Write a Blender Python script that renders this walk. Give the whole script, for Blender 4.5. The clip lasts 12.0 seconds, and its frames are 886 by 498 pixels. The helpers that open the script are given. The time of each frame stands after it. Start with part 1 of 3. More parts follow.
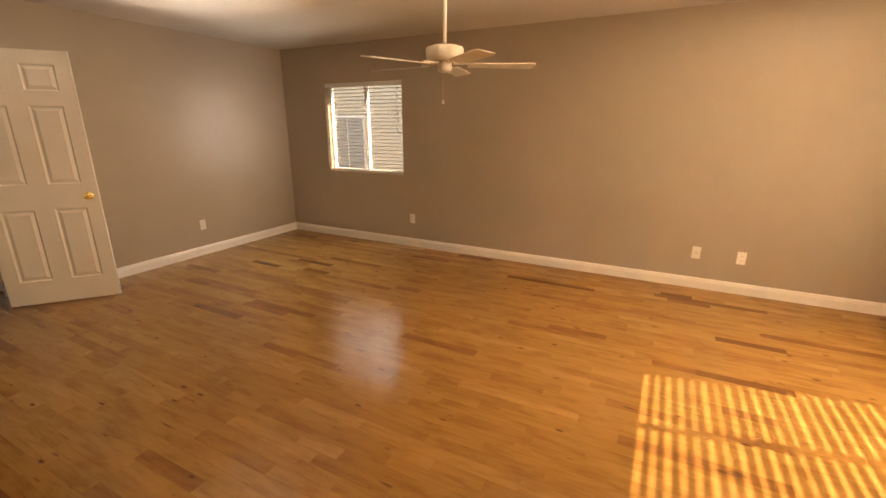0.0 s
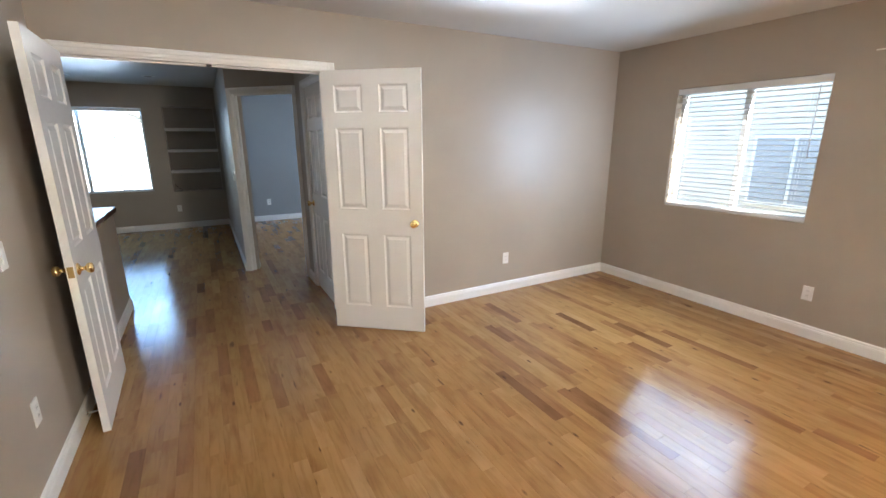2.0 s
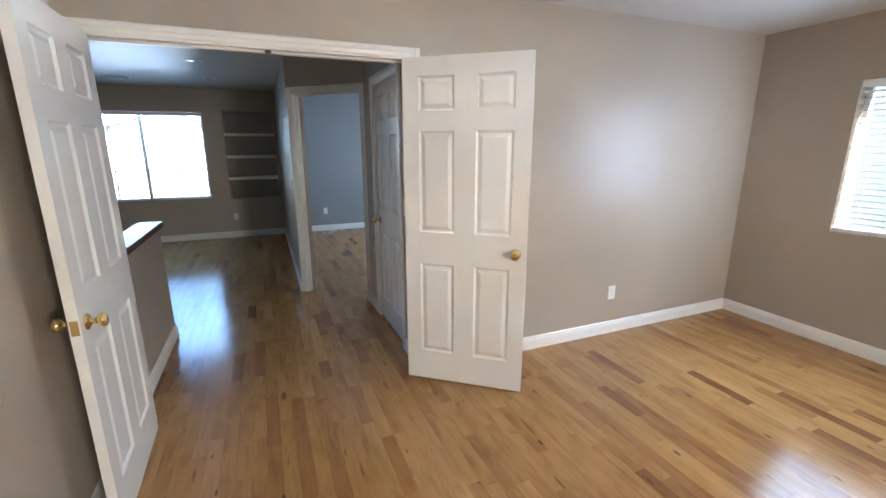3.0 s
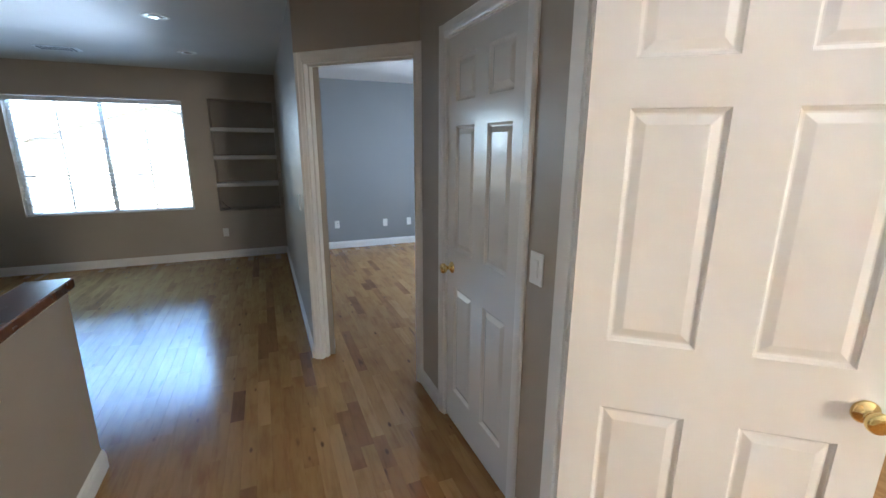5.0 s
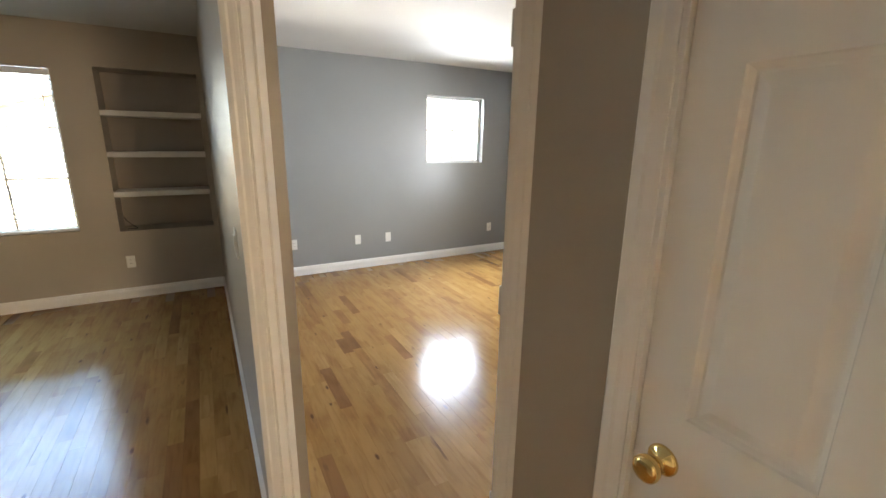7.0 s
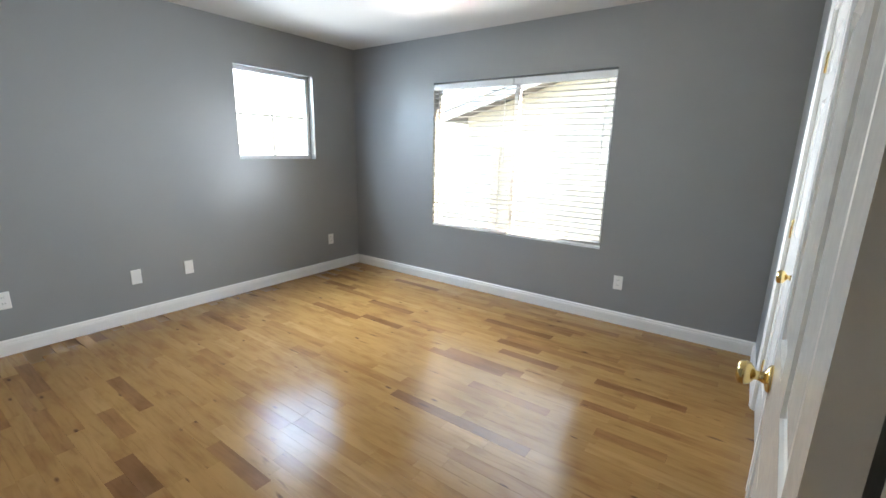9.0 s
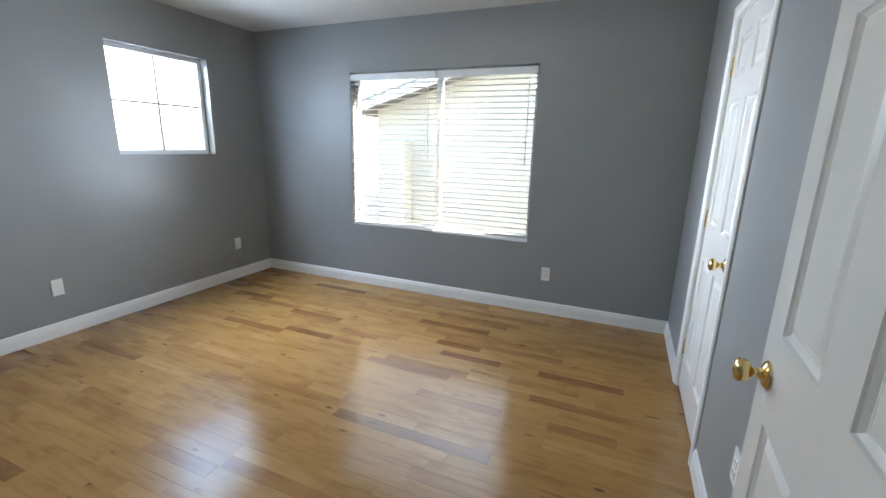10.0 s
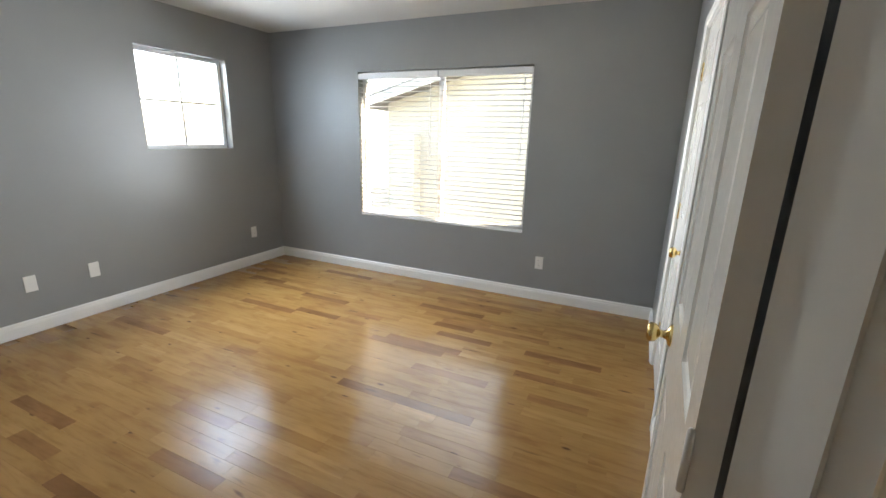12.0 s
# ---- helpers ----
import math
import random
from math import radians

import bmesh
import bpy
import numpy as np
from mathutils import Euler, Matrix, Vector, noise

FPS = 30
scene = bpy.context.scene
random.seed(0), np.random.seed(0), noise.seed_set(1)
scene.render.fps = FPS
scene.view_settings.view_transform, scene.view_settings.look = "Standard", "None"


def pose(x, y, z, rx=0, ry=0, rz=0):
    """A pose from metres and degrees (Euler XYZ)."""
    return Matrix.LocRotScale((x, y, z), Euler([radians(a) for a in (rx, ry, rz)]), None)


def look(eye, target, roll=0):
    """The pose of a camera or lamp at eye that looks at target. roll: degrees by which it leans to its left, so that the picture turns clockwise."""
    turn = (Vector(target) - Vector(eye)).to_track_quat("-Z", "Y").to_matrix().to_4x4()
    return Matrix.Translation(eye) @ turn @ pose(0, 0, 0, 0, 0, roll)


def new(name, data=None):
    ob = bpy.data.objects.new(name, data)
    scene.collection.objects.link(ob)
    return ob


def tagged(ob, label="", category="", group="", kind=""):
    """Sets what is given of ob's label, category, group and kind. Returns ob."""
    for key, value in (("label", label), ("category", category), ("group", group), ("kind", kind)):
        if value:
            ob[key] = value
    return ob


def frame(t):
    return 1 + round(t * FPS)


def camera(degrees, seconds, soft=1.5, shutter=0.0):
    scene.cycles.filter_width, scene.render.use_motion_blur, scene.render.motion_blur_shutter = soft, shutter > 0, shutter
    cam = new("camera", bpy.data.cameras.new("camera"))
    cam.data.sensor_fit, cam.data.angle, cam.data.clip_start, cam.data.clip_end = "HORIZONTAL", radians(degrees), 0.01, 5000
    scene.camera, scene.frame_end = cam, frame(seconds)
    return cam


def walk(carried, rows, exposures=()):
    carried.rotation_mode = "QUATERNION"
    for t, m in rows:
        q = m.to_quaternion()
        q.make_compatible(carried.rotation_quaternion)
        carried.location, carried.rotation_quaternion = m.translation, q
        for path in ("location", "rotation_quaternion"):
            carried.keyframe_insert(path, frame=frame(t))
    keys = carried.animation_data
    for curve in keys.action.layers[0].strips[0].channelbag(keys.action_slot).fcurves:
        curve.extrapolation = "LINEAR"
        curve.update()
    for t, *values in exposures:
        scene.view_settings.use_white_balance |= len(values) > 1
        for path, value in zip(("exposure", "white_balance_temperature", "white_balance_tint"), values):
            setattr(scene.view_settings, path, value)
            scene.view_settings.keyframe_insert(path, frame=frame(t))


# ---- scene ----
cam = camera(92.4, 12.0)
PATH = [
    (0, (-0.273, 0.198, 1.495), (-1.151, 1.905, 0.933), 0.1),
    (0.5, (-0.579, 0.414, 1.499), (-1.718, 1.965, 0.954), 0.0),
    (1, (-0.916, 0.526, 1.531), (-2.297, 1.868, 0.99), -0.0),
    (1.5, (-1.289, 0.583, 1.556), (-2.867, 1.698, 1.038), -0.1),
    (2, (-1.637, 0.637, 1.542), (-3.333, 1.574, 1.044), -0.2),
    (2.5, (-2.05, 0.671, 1.56), (-3.813, 1.482, 1.077), -0.2),
    (3, (-2.476, 0.669, 1.544), (-4.27, 1.416, 1.072), -0.1),
    (3.2, (-2.622, 0.666, 1.535), (-4.422, 1.405, 1.073), -0.0),
    (5, (-4.124, 0.706, 1.54), (-5.917, 1.457, 1.067), 0.3),
    (5.5, (-4.576, 0.772, 1.527), (-6.361, 1.539, 1.054), 0.6),
    (6, (-4.939, 0.801, 1.507), (-6.713, 1.595, 1.036), 0.7),
    (6.5, (-5.323, 0.831, 1.507), (-7.074, 1.676, 1.036), 0.7),
    (6.7, (-5.474, 0.834, 1.51), (-7.204, 1.717, 1.034), 0.7),
    (8.3, (-6.457, 1.079, 1.463), (-7.865, 2.42, 0.995), 1.2),
    (8.5, (-6.557, 1.103, 1.424), (-7.896, 2.516, 0.965), 1.1),
    (9, (-6.759, 1.222, 1.388), (-7.892, 2.805, 0.931), 1.2),
    (9.5, (-6.897, 1.272, 1.381), (-7.82, 2.984, 0.916), 1.2),
    (10, (-7.0, 1.256, 1.393), (-7.752, 3.048, 0.917), 1.4),
    (10.5, (-7.027, 1.247, 1.394), (-7.657, 3.081, 0.904), 1.4),
    (11, (-6.956, 1.243, 1.393), (-7.546, 3.087, 0.893), 1.5),
    (11.5, (-6.874, 1.18, 1.419), (-7.522, 3.002, 0.907), 1.5),
    (12, (-6.795, 1.072, 1.436), (-7.597, 2.83, 0.921), 1.5),
]
walk(cam, [(t, look(eye, target, roll)) for t, eye, target, roll in PATH],
     [(0, 2.2, 12300, 28), (0.5, 2.3, 12000, 28), (1, 2.95, 9900, 22), (1.5, 3.25, 7400, 14), (2, 3.15, 5900, 11), (3, 3.2, 5700, 10),
      (5, 3.45, 5900, 11), (5.5, 3.6, 6400, 12), (6.5, 4.0, 8400, 16), (8.5, 3.75, 7700, 13), (10.5, 3.15, 6900, 13), (12, 3.35, 8000, 14)])

# ---- light ----
SUN_ELEV, SUN_SLOPE = 34.0, 0.22
world = bpy.data.worlds.new("sky")
scene.world = world
world.use_nodes = True
wn = world.node_tree
sky = wn.nodes.new("ShaderNodeTexSky")
sky.sky_type, sky.sun_disc = "NISHITA", False
sky.sun_elevation = radians(SUN_ELEV)
sky.sun_rotation = math.atan2(1.0, SUN_SLOPE)
wn.nodes["Background"].inputs["Strength"].default_value = 0.15
wn.links.new(sky.outputs[0], wn.nodes["Background"].inputs["Color"])
sun_data = bpy.data.lights.new("sun", "SUN")
sun_data.energy, sun_data.angle, sun_data.color = 5.0, radians(0.35), (1.0, 0.93, 0.82)
sun = new("sun", sun_data)
sun_dir = Vector((1.0, SUN_SLOPE, math.tan(radians(SUN_ELEV)) * math.hypot(1, SUN_SLOPE))).normalized()
sun.matrix_world = look(sun_dir * 40, (0, 0, 0))


# stand-in daylight: narrow lamps added just inside each window shine down as skylight does, up as the open slats throw
# it, and aside to brighten walls and doors
def sky_lamp(x, y, turn, z0, z1, width, down, up, colour=(0.80, 0.91, 1.0), cool=(0.62, 0.78, 1.0), aside=(), lean=0.24, cone_up=22):
    spin = Matrix.Rotation(radians(turn), 4, "Z")
    inward, across = spin @ Vector((0, 1, 0)), spin @ Vector((1, 0, 0))
    h = z1 - z0
    lamps = [(0.32, down / 2, inward - Vector((0, 0, 1.1)), 82, cool, width), (0.78, down / 2, inward - Vector((0, 0, 1.1)), 82, cool, width),
             (0.3, up * 0.1, inward + Vector((0, 0, 1.0)), 68, colour, width), (0.75, up * 0.9, inward + Vector((0, 0, lean)), cone_up, colour, width)]
    lamps = [(*lamp, h * 0.45) for lamp in lamps]
    for watts, sideways, cone, wide in aside:
        lamps.append((0.5, watts, inward + across * sideways, cone, cool, wide, h * 0.92))
    for k, watts, way, cone, tint, w, tall in lamps:
        d = bpy.data.lights.new("window_sky_fill", "AREA")
        d.shape, d.size, d.size_y, d.energy, d.color, d.spread = "RECTANGLE", w, tall, watts, tint, radians(cone)
        o = new("window_sky_fill", d)
        c = Vector((x, y, z0 + h * k)) + inward * max(h * 0.19, w * 0.3 if w < 0.5 else 0)
        o.matrix_world = look(c, c + way)


sky_lamp(-3.72, 4.685, 180, 0.9, 2.0, 1.1, 1.1, 3.2, aside=[(1.3, 0.95, 130, 0.7)])
sky_lamp(2.5, 2.94, 90, 0.9, 2.0, 1.1, 0.2, 19, (1.0, 0.92, 0.80), (1.0, 0.88, 0.72), aside=[(11.0, -0.15, 150, 0.9)], lean=0.44, cone_up=32)
sky_lamp(-10.59, -1.04, -90, 0.7, 2.05, 1.6, 1.2, 1.0, (0.62, 0.80, 1.0), (0.24, 0.50, 1.0))
sky_lamp(-8.58, 4.775, 180, 0.62, 2.0, 1.6, 0.65, 0.8, aside=[(2.3, 0.5, 96, 0.9), (0.9, -2.0, 62, 0.5)])
sky_lamp(-10.59, 3.78, -90, 1.27, 2.07, 0.75, 0.5, 1.0, (0.84, 0.92, 1.0), (0.34, 0.58, 1.0), aside=[(0.2, -1.0, 120, 0.5)])


# added lamp panels outside, in place of open sky behind the upper part of the two west windows
def sky_panel(y, z, w, h, watts, tint):
    d = bpy.data.lights.new("window_sky_fill", "AREA")
    d.shape, d.size, d.size_y, d.energy, d.color, d.spread = "RECTANGLE", w, h, watts, tint, radians(150)
    o = new("window_sky_fill", d)
    o.matrix_world = look((-10.8, y, z), (-9.8, y, z - 0.55))


sky_panel(3.78, 1.88, 0.95, 0.5, 6.8, (0.58, 0.76, 1.0))
sky_panel(-1.04, 1.75, 1.7, 0.75, 3.4, (0.46, 0.69, 1.0))

# ---- materials ----
def base_material(name, rough=0.5, metal=0.0):
    m = bpy.data.materials.new(name)
    m.use_nodes = True
    b = m.node_tree.nodes["Principled BSDF"]
    b.inputs["Roughness"].default_value = rough
    b.inputs["Metallic"].default_value = metal
    return m, m.node_tree.nodes, m.node_tree.links, b


def ramp(nodes, stops):
    r = nodes.new("ShaderNodeValToRGB")
    el = r.color_ramp.elements
    while len(el) < len(stops):
        el.new(0.5)
    for e, (p, c) in zip(el, stops):
        e.position, e.color = p, (*c, 1)
    return r


def painted(name, colour, rough=0.55, vary=0.06, grain=220.0, bump=0.06, stain=1.3, metal=0.0):
    """Paint or plain stuff with broad unevenness and a fine relief."""
    m, n, l, b = base_material(name, rough, metal)
    geo = n.new("ShaderNodeNewGeometry")
    big, fine = n.new("ShaderNodeTexNoise"), n.new("ShaderNodeTexNoise")
    big.inputs["Scale"].default_value, big.inputs["Detail"].default_value = stain, 5
    fine.inputs["Scale"].default_value, fine.inputs["Detail"].default_value = grain, 3
    l.new(geo.outputs["Position"], big.inputs["Vector"])
    l.new(geo.outputs["Position"], fine.inputs["Vector"])
    r = ramp(n, [(0.3, [c * (1 - vary) for c in colour]), (0.7, [min(1, c * (1 + vary)) for c in colour])])
    l.new(big.outputs["Fac"], r.inputs["Fac"])
    l.new(r.outputs["Color"], b.inputs["Base Color"])
    bp = n.new("ShaderNodeBump")
    bp.inputs["Strength"].default_value, bp.inputs["Distance"].default_value = bump, 0.002
    l.new(fine.outputs["Fac"], bp.inputs["Height"])
    l.new(bp.outputs["Normal"], b.inputs["Normal"])
    rr = n.new("ShaderNodeMapRange")
    rr.inputs["To Min"].default_value, rr.inputs["To Max"].default_value = rough - 0.06, rough + 0.06
    l.new(fine.outputs["Fac"], rr.inputs["Value"])
    l.new(rr.outputs["Result"], b.inputs["Roughness"])
    return m


def wood_floor():
    m, n, l, b = base_material("maple_strip", 0.2)
    geo, info = n.new("ShaderNodeNewGeometry"), n.new("ShaderNodeObjectInfo")
    add = n.new("ShaderNodeMath")
    l.new(geo.outputs["Random Per Island"], add.inputs[0])
    l.new(info.outputs["Random"], add.inputs[1])
    fr = n.new("ShaderNodeMath")
    fr.operation = "FRACT"
    l.new(add.outputs[0], fr.inputs[0])
    tone = ramp(n, [(0.0, (0.20, 0.088, 0.030)), (0.03, (0.27, 0.125, 0.042)), (0.1, (0.345, 0.175, 0.058)), (0.3, (0.385, 0.202, 0.067)),
                    (0.8, (0.405, 0.215, 0.072)), (1.0, (0.455, 0.252, 0.092))])
    l.new(fr.outputs[0], tone.inputs["Fac"])
    # grain runs along x and is shifted from strip to strip
    shift = n.new("ShaderNodeCombineXYZ")
    mul = n.new("ShaderNodeMath")
    mul.operation, mul.inputs[1].default_value = "MULTIPLY", 57.0
    l.new(fr.outputs[0], mul.inputs[0])
    l.new(mul.outputs[0], shift.inputs["Z"])
    l.new(mul.outputs[0], shift.inputs["X"])
    vadd = n.new("ShaderNodeVectorMath")
    l.new(geo.outputs["Position"], vadd.inputs[0])
    l.new(shift.outputs[0], vadd.inputs[1])
    mp = n.new("ShaderNodeMapping")
    mp.inputs["Scale"].default_value = (1.8, 17.0, 1.0)
    l.new(vadd.outputs[0], mp.inputs["Vector"])
    grain = n.new("ShaderNodeTexNoise")
    grain.inputs["Scale"].default_value, grain.inputs["Detail"].default_value, grain.inputs["Distortion"].default_value = 2.2, 8, 0.8
    l.new(mp.outputs[0], grain.inputs["Vector"])
    g = ramp(n, [(0.28, (0.72, 0.66, 0.6)), (0.5, (0.98, 0.98, 0.98)), (0.75, (1.08, 1.08, 1.06))])
    l.new(grain.outputs["Fac"], g.inputs["Fac"])
    mix = n.new("ShaderNodeMix")
    mix.data_type, mix.blend_type = "RGBA", "MULTIPLY"
    mix.inputs["Factor"].default_value = 0.65
    l.new(tone.outputs["Color"], mix.inputs["A"])
    l.new(g.outputs["Color"], mix.inputs["B"])
    # dark mineral streaks and small knots
    mp2 = n.new("ShaderNodeMapping")
    mp2.inputs["Scale"].default_value = (3.2, 19.0, 1.0)
    l.new(vadd.outputs[0], mp2.inputs["Vector"])
    knots = n.new("ShaderNodeTexNoise")
    knots.inputs["Scale"].default_value, knots.inputs["Detail"].default_value = 1.0, 2
    l.new(mp2.outputs[0], knots.inputs["Vector"])
    kr = ramp(n, [(0.70, (0, 0, 0)), (0.77, (0.75, 0.75, 0.75))])
    l.new(knots.outputs["Fac"], kr.inputs["Fac"])
    mix2 = n.new("ShaderNodeMix")
    mix2.data_type = "RGBA"
    mix2.inputs["B"].default_value = (0.1, 0.045, 0.02, 1)
    l.new(kr.outputs["Color"], mix2.inputs["Factor"])
    l.new(mix.outputs["Result"], mix2.inputs["A"])
    # broad mottling within the strips, and small dark pin knots
    cloud = n.new("ShaderNodeTexNoise")
    cloud.inputs["Scale"].default_value, cloud.inputs["Detail"].default_value = 5.0, 4
    mp3 = n.new("ShaderNodeMapping")
    mp3.inputs["Scale"].default_value = (0.8, 2.2, 1.0)
    l.new(vadd.outputs[0], mp3.inputs["Vector"])
    l.new(mp3.outputs[0], cloud.inputs["Vector"])
    cr = ramp(n, [(0.32, (0.78, 0.72, 0.64)), (0.5, (1, 1, 1)), (0.7, (1.08, 1.09, 1.1))])
    l.new(cloud.outputs["Fac"], cr.inputs["Fac"])
    mix3 = n.new("ShaderNodeMix")
    mix3.data_type, mix3.blend_type = "RGBA", "MULTIPLY"
    mix3.inputs["Factor"].default_value = 0.8
    l.new(mix2.outputs["Result"], mix3.inputs["A"])
    l.new(cr.outputs["Color"], mix3.inputs["B"])
    mp4 = n.new("ShaderNodeMapping")
    mp4.inputs["Scale"].default_value = (1.5, 4.0, 1.0)
    l.new(vadd.outputs[0], mp4.inputs["Vector"])
    pin = n.new("ShaderNodeTexVoronoi")
    pin.inputs["Scale"].default_value = 2.2
    l.new(mp4.outputs[0], pin.inputs["Vector"])
    pr = ramp(n, [(0.045, (0.85, 0.85, 0.85)), (0.1, (0, 0, 0))])
    l.new(pin.outputs["Distance"], pr.inputs["Fac"])
    mix4 = n.new("ShaderNodeMix")
    mix4.data_type = "RGBA"
    mix4.inputs["B"].default_value = (0.085, 0.035, 0.015, 1)
    l.new(pr.outputs["Color"], mix4.inputs["Factor"])
    l.new(mix3.outputs["Result"], mix4.inputs["A"])
    l.new(mix4.outputs["Result"], b.inputs["Base Color"])
    wear = n.new("ShaderNodeTexNoise")
    wear.inputs["Scale"].default_value, wear.inputs["Detail"].default_value = 1.7, 6
    l.new(geo.outputs["Position"], wear.inputs["Vector"])
    rr = n.new("ShaderNodeMapRange")
    rr.inputs["From Min"].default_value, rr.inputs["From Max"].default_value = 0.3, 0.7
    rr.inputs["To Min"].default_value, rr.inputs["To Max"].default_value = 0.12, 0.21
    l.new(wear.outputs["Fac"], rr.inputs["Value"])
    l.new(rr.outputs["Result"], b.inputs["Roughness"])
    bp = n.new("ShaderNodeBump")
    bp.inputs["Strength"].default_value, bp.inputs["Distance"].default_value = 0.12, 0.001
    l.new(grain.outputs["Fac"], bp.inputs["Height"])
    l.new(bp.outputs["Normal"], b.inputs["Normal"])
    return m


def clear_glass():
    m, n, l, b = base_material("window_glass", 0.02)
    out = n["Material Output"]
    tr, gl, fz, mx = n.new("ShaderNodeBsdfTransparent"), n.new("ShaderNodeBsdfGlossy"), n.new("ShaderNodeFresnel"), n.new("ShaderNodeMixShader")
    tr.inputs["Color"].default_value = (0.93, 0.96, 0.95, 1)
    gl.inputs["Roughness"].default_value = 0.02
    fz.inputs["IOR"].default_value = 1.45
    l.new(fz.outputs[0], mx.inputs["Fac"])
    l.new(tr.outputs[0], mx.inputs[1])
    l.new(gl.outputs[0], mx.inputs[2])
    l.new(mx.outputs[0], out.inputs["Surface"])
    return m


TAUPE = painted("taupe_wall_paint", (0.40, 0.345, 0.28), 0.35, 0.04, 160, 0.12)
GREY = painted("grey_wall_paint", (0.275, 0.28, 0.276), 0.3, 0.04, 160, 0.12)
CEIL = painted("ceiling_paint", (0.64, 0.63, 0.605), 0.7, 0.04, 90, 0.25)
TRIM = painted("white_trim_paint", (0.80, 0.78, 0.74), 0.32, 0.03, 60, 0.03)
DOORW = painted("white_door_paint", (0.80, 0.775, 0.73), 0.2, 0.03, 50, 0.04)
PLASTIC = painted("white_plastic", (0.82, 0.81, 0.78), 0.35, 0.02, 40, 0.0)
VINYL = painted("white_vinyl", (0.80, 0.82, 0.83), 0.35, 0.03, 40, 0.02)
FANW = painted("fan_white_enamel", (0.80, 0.77, 0.70), 0.3, 0.03, 60, 0.02)
BRASS = painted("polished_brass", (0.83, 0.62, 0.27), 0.16, 0.1, 90, 0.02, 20, metal=1.0)
DARKM = painted("dark_bronze", (0.05, 0.045, 0.04), 0.4, 0.1, 90, 0.02, 20, metal=0.6)
CHROME = painted("chrome_trim", (0.75, 0.75, 0.76), 0.15, 0.05, 90, 0.0, 20, metal=1.0)
BLACK = painted("dark_slot", (0.03, 0.03, 0.03), 0.6, 0.1, 90, 0.0)
CAPWOOD = painted("dark_stained_wood", (0.15, 0.06, 0.028), 0.25, 0.35, 60, 0.08, 9)
SUB = painted("dark_joint", (0.28, 0.16, 0.075), 0.8, 0.2, 90, 0.1)
STUCCO = painted("cream_stucco", (0.53, 0.495, 0.43), 0.9, 0.06, 120, 0.5)
ROOFM = painted("grey_roof_tile", (0.22, 0.20, 0.19), 0.85, 0.25, 12, 0.5, 6)
FASCIA = painted("white_fascia", (0.7, 0.7, 0.68), 0.6, 0.04, 60, 0.05)
DARKGLASS = painted("neighbour_window_glass", (0.27, 0.29, 0.31), 0.12, 0.1, 20, 0.0)
SOIL = painted("dry_ground", (0.26, 0.24, 0.19), 0.95, 0.25, 6, 0.6, 0.4)
ASPHALT = painted("asphalt", (0.06, 0.06, 0.06), 0.9, 0.15, 40, 0.5, 0.8)
BARK = painted("palm_bark", (0.20, 0.15, 0.10), 0.9, 0.25, 25, 0.6, 6)
LEAF = painted("palm_leaf", (0.07, 0.10, 0.035), 0.55, 0.35, 30, 0.1, 5)
FLOORW = wood_floor()
GLASS = clear_glass()


def slat_material():
    m, n, l, b = base_material("blind_slat", 0.4)
    out = n["Material Output"]
    tl, mx = n.new("ShaderNodeBsdfTranslucent"), n.new("ShaderNodeMixShader")
    b.inputs["Base Color"].default_value = (0.66, 0.66, 0.64, 1)
    tl.inputs["Color"].default_value = (0.8, 0.8, 0.78, 1)
    mx.inputs["Fac"].default_value = 0.03
    l.new(b.outputs[0], mx.inputs[1])
    l.new(tl.outputs[0], mx.inputs[2])
    l.new(mx.outputs[0], out.inputs["Surface"])
    return m


SLAT = slat_material()


# ---- building helpers ----
def finish(name, bm, mats, parent=None, label="", smooth=False, at=None):
    me = bpy.data.meshes.new(name)
    bm.normal_update()
    bm.to_mesh(me)
    bm.free()
    for m in (mats if isinstance(mats, (list, tuple)) else [mats]):
        me.materials.append(m)
    if smooth:
        for p in me.polygons:
            p.use_smooth = True
    ob = new(name, me)
    if parent:
        ob.parent = parent
    if at:
        ob.matrix_basis = at
    if label:
        tagged(ob, label)
    return ob


def part(name, bm, material, parent, label="", smooth=False, at=None):
    return finish(name, bm, material, parent, label, smooth, at)


def thing(name, m, label, category, group="", kind=""):
    e = new(name)
    e.matrix_basis = m
    e.empty_display_size = 0.1
    return tagged(e, label, category, group, kind)


def add_box(bm, x0, x1, y0, y1, z0, z1, bevel=0.0):
    xs, ys, zs = sorted((x0, x1)), sorted((y0, y1)), sorted((z0, z1))
    v = [bm.verts.new((xs[i], ys[j], zs[k])) for i in (0, 1) for j in (0, 1) for k in (0, 1)]
    fs = [bm.faces.new([v[i] for i in q]) for q in ((0, 1, 3, 2), (4, 6, 7, 5), (0, 4, 5, 1), (2, 3, 7, 6), (0, 2, 6, 4), (1, 5, 7, 3))]
    if bevel:
        bmesh.ops.bevel(bm, geom=list({e for f in fs for e in f.edges}), offset=bevel, segments=2, affect="EDGES", profile=0.5)
    return bm


def box(x0, x1, y0, y1, z0, z1, bevel=0.0):
    return add_box(bmesh.new(), x0, x1, y0, y1, z0, z1, bevel)


